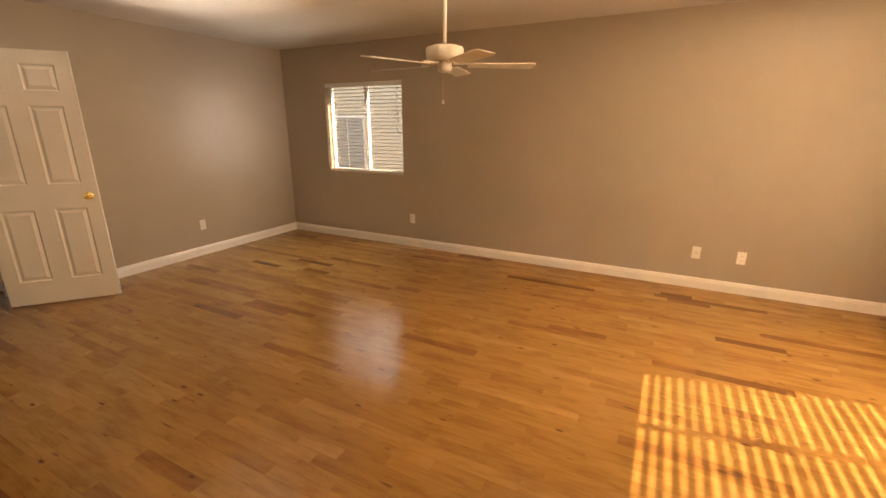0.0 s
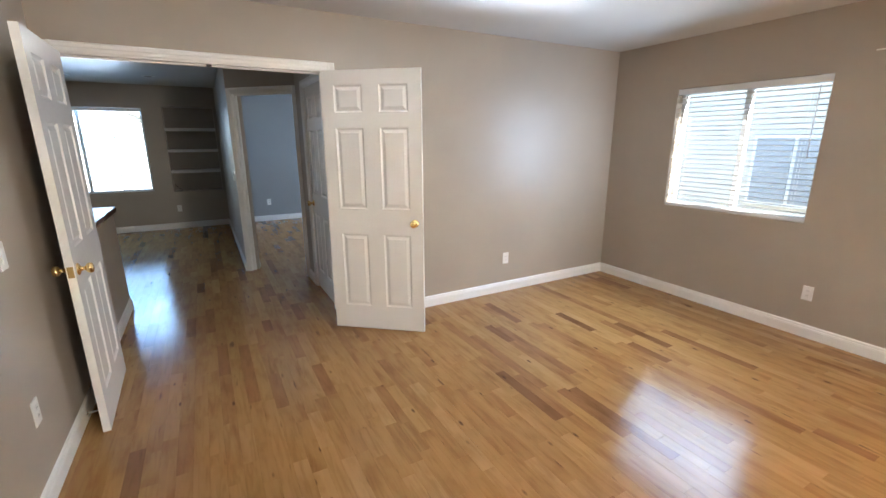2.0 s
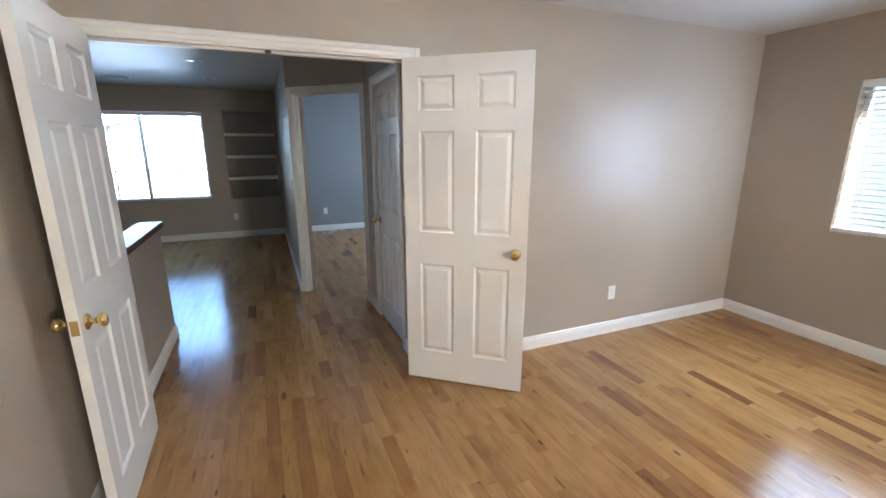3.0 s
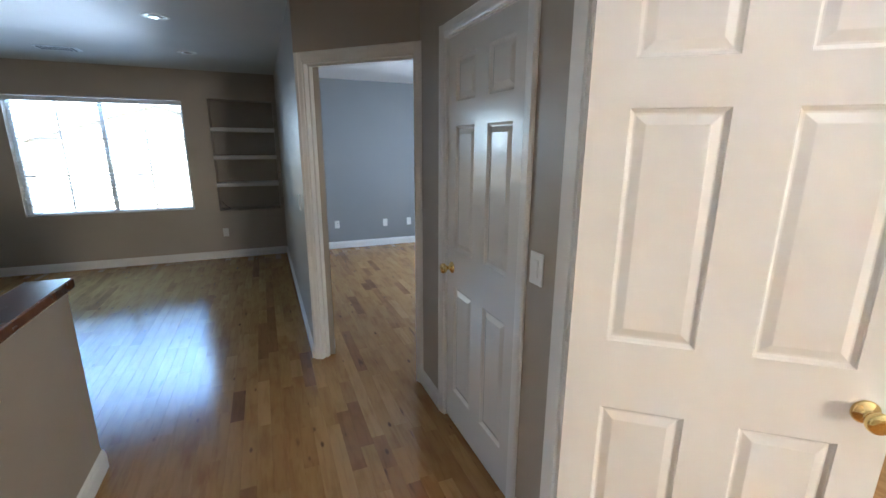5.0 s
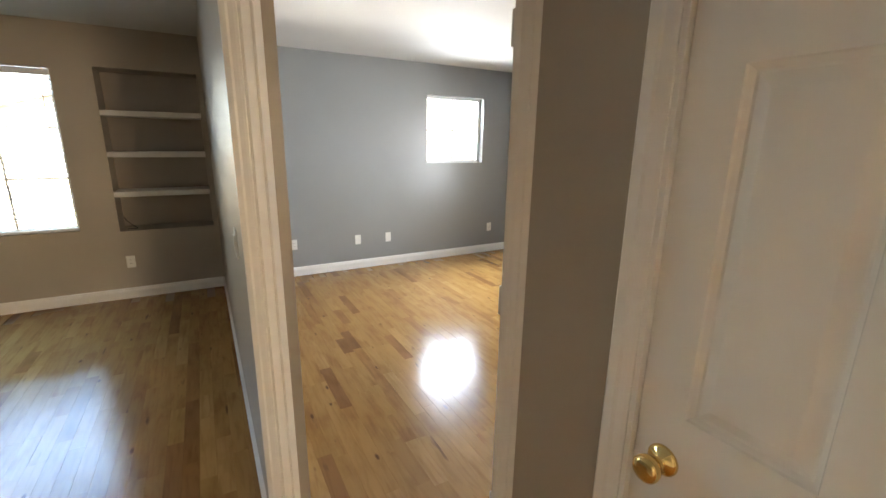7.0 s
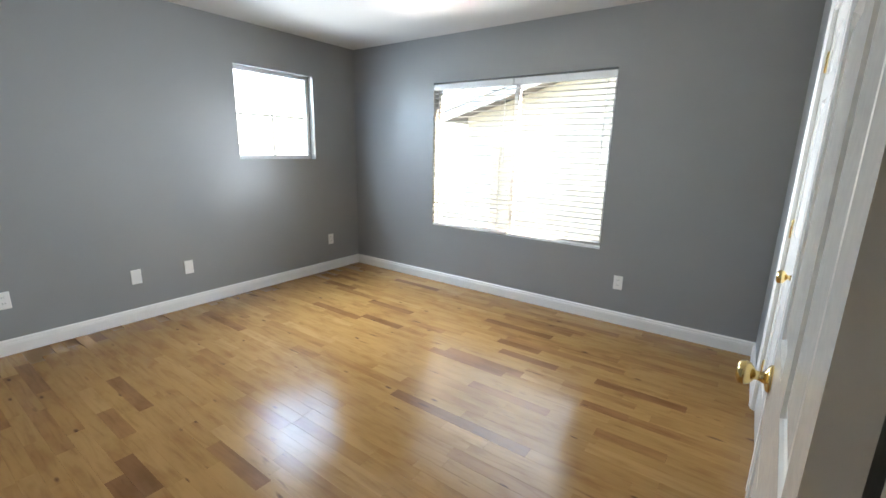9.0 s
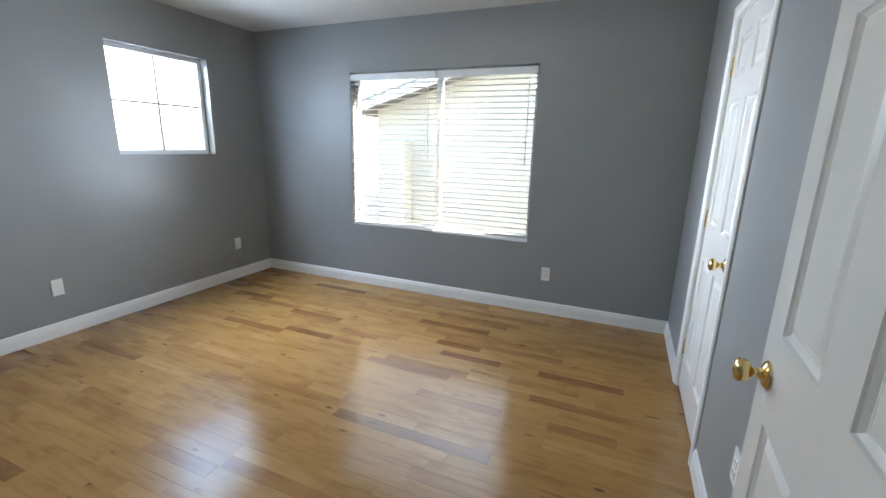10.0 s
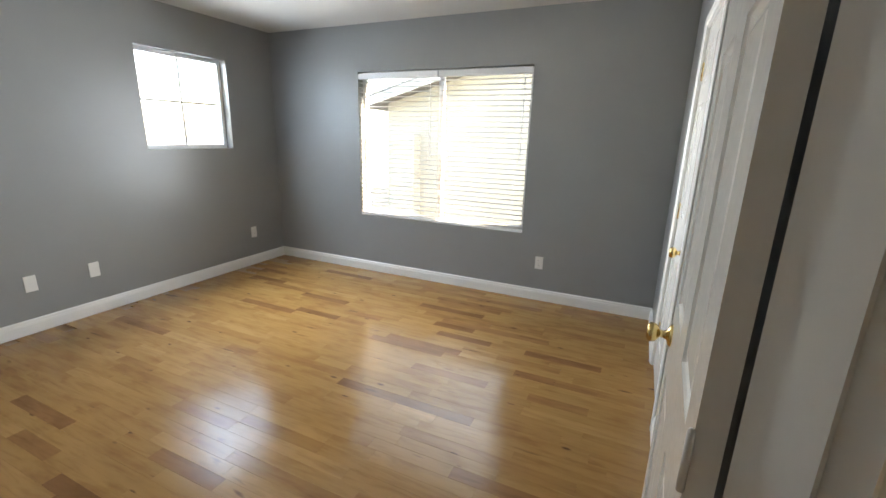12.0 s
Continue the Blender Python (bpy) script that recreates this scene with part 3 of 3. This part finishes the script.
# ---- wall plates ----
def plate(name, m, label, kind_of="outlet", w=0.07, h=0.115):
    """A wall plate; local +y points into the room, centred at the origin."""
    e = thing(name, m, label, "wall plate", "wall plates")
    part("cover", box(-w / 2, w / 2, 0, 0.006, -h / 2, h / 2, 0.002), PLASTIC, e)
    if kind_of == "outlet":
        for z in (-0.0195, 0.0195):
            part("receptacle", box(-0.0165, 0.0165, 0.006, 0.0085, z - 0.014, z + 0.014, 0.001), PLASTIC, e)
            for x in (-0.006, 0.006):
                part("slot", box(x - 0.0011, x + 0.0011, 0.0085, 0.0089, z - 0.002, z + 0.007), BLACK, e)
    elif kind_of == "switch":
        part("rocker", box(-0.0165, 0.0165, 0.006, 0.011, -0.033, 0.033, 0.002), PLASTIC, e)
    elif kind_of == "jack":
        part("jack", lathe([(0.008, 0.006), (0.006, 0.009), (0.0045, 0.016)], 12, "y"), CHROME, e)
    part("screw", lathe([(0.003, 0.006), (0.0028, 0.0075)], 8, "y"), PLASTIC, e)
    return e


LO = "white outlet plate low on the wall"
for x, y, z, turn, kd in ((-5.03, 3.249, 0.357, -90, "outlet"), (-3.011, YA, 0.359, 180, "outlet"), (0.094, YA, 0.346, 180, "jack"), (0.45, YA, 0.34, 180, "outlet"),
                          (-3.89, YS, 0.41, 0, "outlet"), (XW, 0.164, 0.362, -90, "outlet"), (XW, 1.674, 0.37, -90, "outlet"), (XW, 2.421, 0.358, -90, "blank"),
                          (XW, 2.813, 0.355, -90, "blank"), (XW, 4.354, 0.36, -90, "outlet"), (-7.53, YB, 0.352, 180, "outlet"), (XB, 2.68, 0.42, 90, "outlet")):
    plate("outlet", pose(x, y, z, 0, 0, turn), LO if kd == "outlet" else ("white jack plate low on the wall" if kd == "jack" else "blank white cover plate low on the wall"), kd)
plate("light_switch", pose(-5.325, YN, 1.12, 0, 0, 180), "white rocker light switch beside the closet door", "switch", 0.075, 0.118)
plate("light_switch", pose(-3.96, YS, 1.09), "white rocker light switch on the side wall", "switch")
plate("light_switch", pose(-7.49, YH, 1.12, 0, 0, 180), "white rocker light switch on the hallway wall", "switch")

# spring door stop on the side wall's baseboard
stop = thing("door_stop", pose(-4.45, YS + 0.014, 0.05), "spring door stop with a white rubber tip", "door stop")
part("spring", lathe([(0.011, 0), (0.011, 0.004)] + [(0.0055 + 0.0012 * (i % 2), 0.006 + i * 0.003) for i in range(18)], 12, "y"), CHROME, stop)
part("tip", lathe([(0.008, 0.06), (0.0085, 0.068), (0.006, 0.076)], 12, "y"), PLASTIC, stop, "white rubber tip", True)


# ---- ceiling fixtures ----
def recessed_light(x, y):
    e = thing("recessed_light", pose(x, y, H), "recessed ceiling light, switched off", "ceiling light", "recessed lights")
    bm = lathe([(0.052, 0.012), (0.058, -0.002), (0.072, -0.006), (0.088, -0.004), (0.092, 0.0)], 32)
    part("trim_ring", bm, TRIM, e, "", True)
    part("reflector", lathe([(0.05, -0.0065), (0.046, -0.008), (0.02, -0.0115)], 28), CHROME, e, "shiny reflector", True)


for x, y in ((-8.08, 0.08), (-9.42, 0.095)):
    recessed_light(x, y)
vent = thing("ceiling_vent", pose(-9.69, -1.03, H), "grey slatted ceiling air vent", "vent")
part("vent_frame", box(-0.09, 0.09, -0.17, 0.17, -0.008, 0, 0.002), VINYL, vent)
for i in range(9):
    part("vent_slat", box(-0.07, 0.07, -0.145 + i * 0.033, -0.128 + i * 0.033, -0.012, -0.0082), DARKM, vent)

# ---- ceiling fan ----
fan = thing("ceiling_fan", pose(-1.79, 3.17, -0.02), "white five-blade ceiling fan on a rod with pull chain", "ceiling fan")
part("canopy", lathe([(0.02, H - 0.06), (0.045, H - 0.055), (0.065, H - 0.01), (0.068, H + 0.02)], 28), FANW, fan, "", True)
part("rod", lathe([(0.0135, 2.05), (0.0135, H - 0.04)], 16), FANW, fan, "", True)
part("motor_housing", lathe([(0.03, 2.062), (0.1, 2.056), (0.13, 2.046), (0.137, 2.034), (0.137, 1.982), (0.13, 1.968), (0.09, 1.956), (0.06, 1.953)], 40), FANW, fan, "", True)
part("switch_housing", lathe([(0.05, 1.955), (0.052, 1.9), (0.045, 1.885), (0.015, 1.88)], 28), FANW, fan, "", True)
for i in range(5):
    a = 31 + 72 * i
    arm = part("blade_arm", box(0.06, 0.2, -0.016, 0.016, 1.935, 1.945, 0.003), FANW, fan, at=pose(0, 0, 0, 0, 0, a))
    bm = bmesh.new()
    ring = []
    for u, v in ((0.17, -0.05), (0.2, -0.058), (0.63, -0.07), (0.655, -0.06), (0.66, -0.04), (0.66, 0.04), (0.655, 0.06), (0.63, 0.07), (0.2, 0.058), (0.17, 0.05)):
        ring.append((u, v))
    lo = [bm.verts.new((u, v, -0.003)) for u, v in ring]
    hi = [bm.verts.new((u, v, 0.003)) for u, v in ring]
    bm.faces.new(lo[::-1]), bm.faces.new(hi)
    for q in range(len(ring)):
        bm.faces.new((lo[q], lo[(q + 1) % len(ring)], hi[(q + 1) % len(ring)], hi[q]))
    part("blade", bm, FANW, fan, at=pose(0, 0, 1.93, 0, 0, a) @ pose(0, 0, 0, -8, 0, 0))
part("pull_chain", lathe([(0.0012, 1.69), (0.0012, 1.885)], 6), BRASS, fan, at=pose(-0.03, 0.03, 0))
part("chain_pull", lathe([(0.002, 1.695), (0.008, 1.685), (0.009, 1.672), (0.004, 1.662)], 12), FANW, fan, "white pull knob", True, pose(-0.03, 0.03, 0))

# loose cable end in the lowest niche bay
cv = bpy.data.curves.new("cable", "CURVE")
cv.dimensions, cv.bevel_depth = "3D", 0.0035
sp = cv.splines.new("NURBS")
pts = [(XW - 0.12, 0.15, 0.78), (XW - 0.10, 0.17, 0.74), (XW - 0.07, 0.22, 0.70), (XW - 0.06, 0.27, 0.668), (XW - 0.09, 0.22, 0.665), (XW - 0.1, 0.17, 0.665)]
sp.points.add(len(pts) - 1)
for p, q in zip(sp.points, pts):
    p.co = (*q, 1)
sp.use_endpoint_u = True
cv.materials.append(BLACK)
tagged(new("cable", cv), "short black loose cable in the wall niche", "cable")

# ---- outdoors ----
GZ = -2.9
tagged(finish("ground", box(-600, 600, -600, 600, GZ - 1, GZ), SOIL), "dry bare ground around the houses", "ground", kind="structure")
tagged(finish("road", box(-27, -18, -200, 200, GZ + 0.004, GZ + 0.02), ASPHALT), "grey asphalt street", "road", kind="structure")


def house(name, m, w, d, eave, ridge, label, windows, over=0.45):
    """A gabled house: local x along its gable end (which faces -y), y its depth."""
    e = thing(name, m, label, "house", "neighbouring houses")
    bm = bmesh.new()
    prof = [(0, 0), (w, 0), (w, eave), (w / 2, ridge), (0, eave)]
    a = [bm.verts.new((x, 0, z)) for x, z in prof]
    b = [bm.verts.new((x, d, z)) for x, z in prof]
    for i in range(5):
        bm.faces.new((a[i], a[(i + 1) % 5], b[(i + 1) % 5], b[i]))
    bm.faces.new(a), bm.faces.new(b)
    bmesh.ops.recalc_face_normals(bm, faces=bm.faces)
    part("wall", bm, STUCCO, e)
    sl = (ridge - eave) / (w / 2)
    for s in (0, 1):
        bm = bmesh.new()
        ox, rx = (-over, w / 2) if s == 0 else (w + over, w / 2)
        z0, z1 = eave - over * sl + 0.02, ridge + 0.02
        v = [bm.verts.new(p) for p in ((ox, -over, z0), (rx, -over, z1), (rx, d + over, z1), (ox, d + over, z0))]
        t = [bm.verts.new((p.co.x, p.co.y, p.co.z + 0.16)) for p in v]
        bm.faces.new(v), bm.faces.new(t)
        for i in range(4):
            bm.faces.new((v[i], v[(i + 1) % 4], t[(i + 1) % 4], t[i]))
        bmesh.ops.recalc_face_normals(bm, faces=bm.faces)
        roof = part("roof", bm, ROOFM, e, "grey tiled roof slope")
        bm = bmesh.new()
        v = [bm.verts.new(p) for p in ((ox, -over - 0.03, z0 - 0.05), (rx, -over - 0.03, z1 - 0.05), (rx, -over - 0.03, z1 + 0.11), (ox, -over - 0.03, z0 + 0.11))]
        t = [bm.verts.new((p.co.x, p.co.y + 0.026, p.co.z)) for p in v]
        bm.faces.new(v), bm.faces.new(t)
        for i in range(4):
            bm.faces.new((v[i], v[(i + 1) % 4], t[(i + 1) % 4], t[i]))
        bmesh.ops.recalc_face_normals(bm, faces=bm.faces)
        part("fascia", bm, FASCIA, e, "white fascia board")
    for x0, x1, z0, z1, arch in windows:
        wdw = part("window", box(x0 - 0.06, x1 + 0.06, -0.05, 0.0, z0 - 0.06, z1 + 0.06, 0.005), FASCIA, e, "white framed window")
        if arch:
            bm = lathe([((x1 - x0) / 2, -0.075), ((x1 - x0) / 2, -0.055)], 32, "y")
            part("pane", bm, DARKGLASS, wdw, at=pose((x0 + x1) / 2, 0, z1))
        c = (x0 + x1) / 2
        for q0, q1 in ((x0, c - 0.03), (c + 0.03, x1)):
            part("pane", box(q0, q1, -0.07, -0.052, z0, z1), DARKGLASS, wdw)
    return e


house("house", pose(-11.75, 9.0, GZ), 12.6, 11, 4.95, 6.75, "cream stucco house with grey tiled gable roof",
      [(6.18, 7.3, 3.4, 4.45, False), (3.8, 4.75, 3.3, 4.55, False)])
neighbour = bpy.data.objects["house"]
part("pilaster", box(0.28, 0.78, -0.3, -0.002, 0, 4.35, 0.01), STUCCO, neighbour)
house("house", pose(-31, 0.5, GZ, 0, 0, -90), 11, 10, 4.6, 6.4, "cream stucco house with an arched window across the street",
      [(4.2, 5.3, 3.9, 4.6, True), (6.6, 8.6, 1.2, 2.6, False), (1.2, 2.8, 1.2, 2.6, False)]).matrix_basis = pose(-31, -9.5, GZ, 0, 0, 90)
house("house", pose(-33, 4.5, GZ, 0, 0, 90), 11, 10, 4.4, 6.1, "cream stucco house further along the street",
      [(2.0, 3.6, 1.2, 2.6, False), (6.0, 8.0, 1.2, 2.6, False)])


def palm(x, y, h, seed):
    rng = random.Random(seed)
    e = thing("palm_tree", pose(x, y, GZ), "tall palm tree with drooping green fronds", "tree", "palm trees")
    part("trunk", lathe([(0.17 - 0.07 * i / 14 + 0.012 * (i % 2), h * i / 14) for i in range(15)], 12), BARK, e)
    bm = bmesh.new()
    for i in range(34):
        a, up, ln = rng.uniform(0, 2 * math.pi), rng.uniform(-0.5, 1.1), rng.uniform(1.2, 1.9)
        last = None
        for k in range(9):
            u = k / 8
            r = ln * u * math.cos(up * (1 - 0.4 * u))
            z = h + ln * u * math.sin(up) - 1.1 * ln * u * u * 0.6
            c = Vector((r * math.cos(a), r * math.sin(a), z))
            side = Vector((-math.sin(a), math.cos(a), 0))
            if last is not None:
                for s in (-1, 1):
                    tip = c + side * s * 0.42 * math.sin(math.pi * min(1, u * 0.9 + 0.1)) + Vector((0, 0, -0.16)) + (c - last) * 0.8
                    bm.faces.new([bm.verts.new(p) for p in (last, c, tip)])
            last = c
    part("crown", bm, LEAF, e)


palm(-24.5, 8.2, 4.6, 3)
palm(-29.0, 7.0, 5.4, 8)

# ---- floor strips, last ----
SW = 0.0715
GAP = 0.0002
rng = random.Random(11)
LENGTHS = [0.25, 0.33, 0.42, 0.5, 0.58, 0.7, 0.85]


def strip_verts(x0, x1, y0, y1, drop):
    c = 0.0004
    return [(x0, y0, -0.009), (x1, y0, -0.009), (x1, y1, -0.009), (x0, y1, -0.009),
            (x0, y0, -c - drop), (x1, y0, -c - drop), (x1, y1, -c - drop), (x0, y1, -c - drop),
            (x0 + c, y0 + c, -drop), (x1 - c, y0 + c, -drop), (x1 - c, y1 - c, -drop), (x0 + c, y1 - c, -drop)]


STRIP_FACES = [(0, 1, 5, 4), (1, 2, 6, 5), (2, 3, 7, 6), (3, 0, 4, 7), (4, 5, 9, 8), (5, 6, 10, 9), (6, 7, 11, 10), (7, 4, 8, 11), (8, 9, 10, 11)]
shared = {}
for L in LENGTHS:
    me = bpy.data.meshes.new("floor_strip")
    me.from_pydata(strip_verts(0, L - GAP, 0, SW - GAP, 0), [], STRIP_FACES)
    me.materials.append(FLOORW)
    shared[L] = me
verts, faces, singles = [], [], 0
row = 0
y = -3.45
while y < YB + 0.1:
    x = XW - 0.1 - rng.uniform(0, 0.6)
    while x < XE:
        L = rng.choice(LENGTHS)
        cx, cy = x + L / 2, y + SW / 2
        near = -7.6 < cx < -3.3 and 0.3 < cy < 1.6
        if (cx > XA - 0.3 and cy < YS - 0.1) or cx > XE or cx < XW - 0.05:
            x += L
            continue
        if near and singles < 300:
            o = new("floor_strip", shared[L])
            o.parent = floor
            o.location = (x, y, -rng.choice((0.0, 0.0, 0.0001, 0.0002)))
            singles += 1
        else:
            n0 = len(verts)
            verts += strip_verts(x, x + L - GAP, y, y + SW - GAP, rng.choice((0.0, 0.0, 0.0001, 0.0002)))
            faces += [tuple(n0 + i for i in f) for f in STRIP_FACES]
        x += L
    y += SW
me = bpy.data.meshes.new("floor_strips")
me.from_pydata(verts, [], faces)
me.materials.append(FLOORW)
rest = new("floor_strips", me)
rest.parent = floor
tagged(rest, kind="stuff")
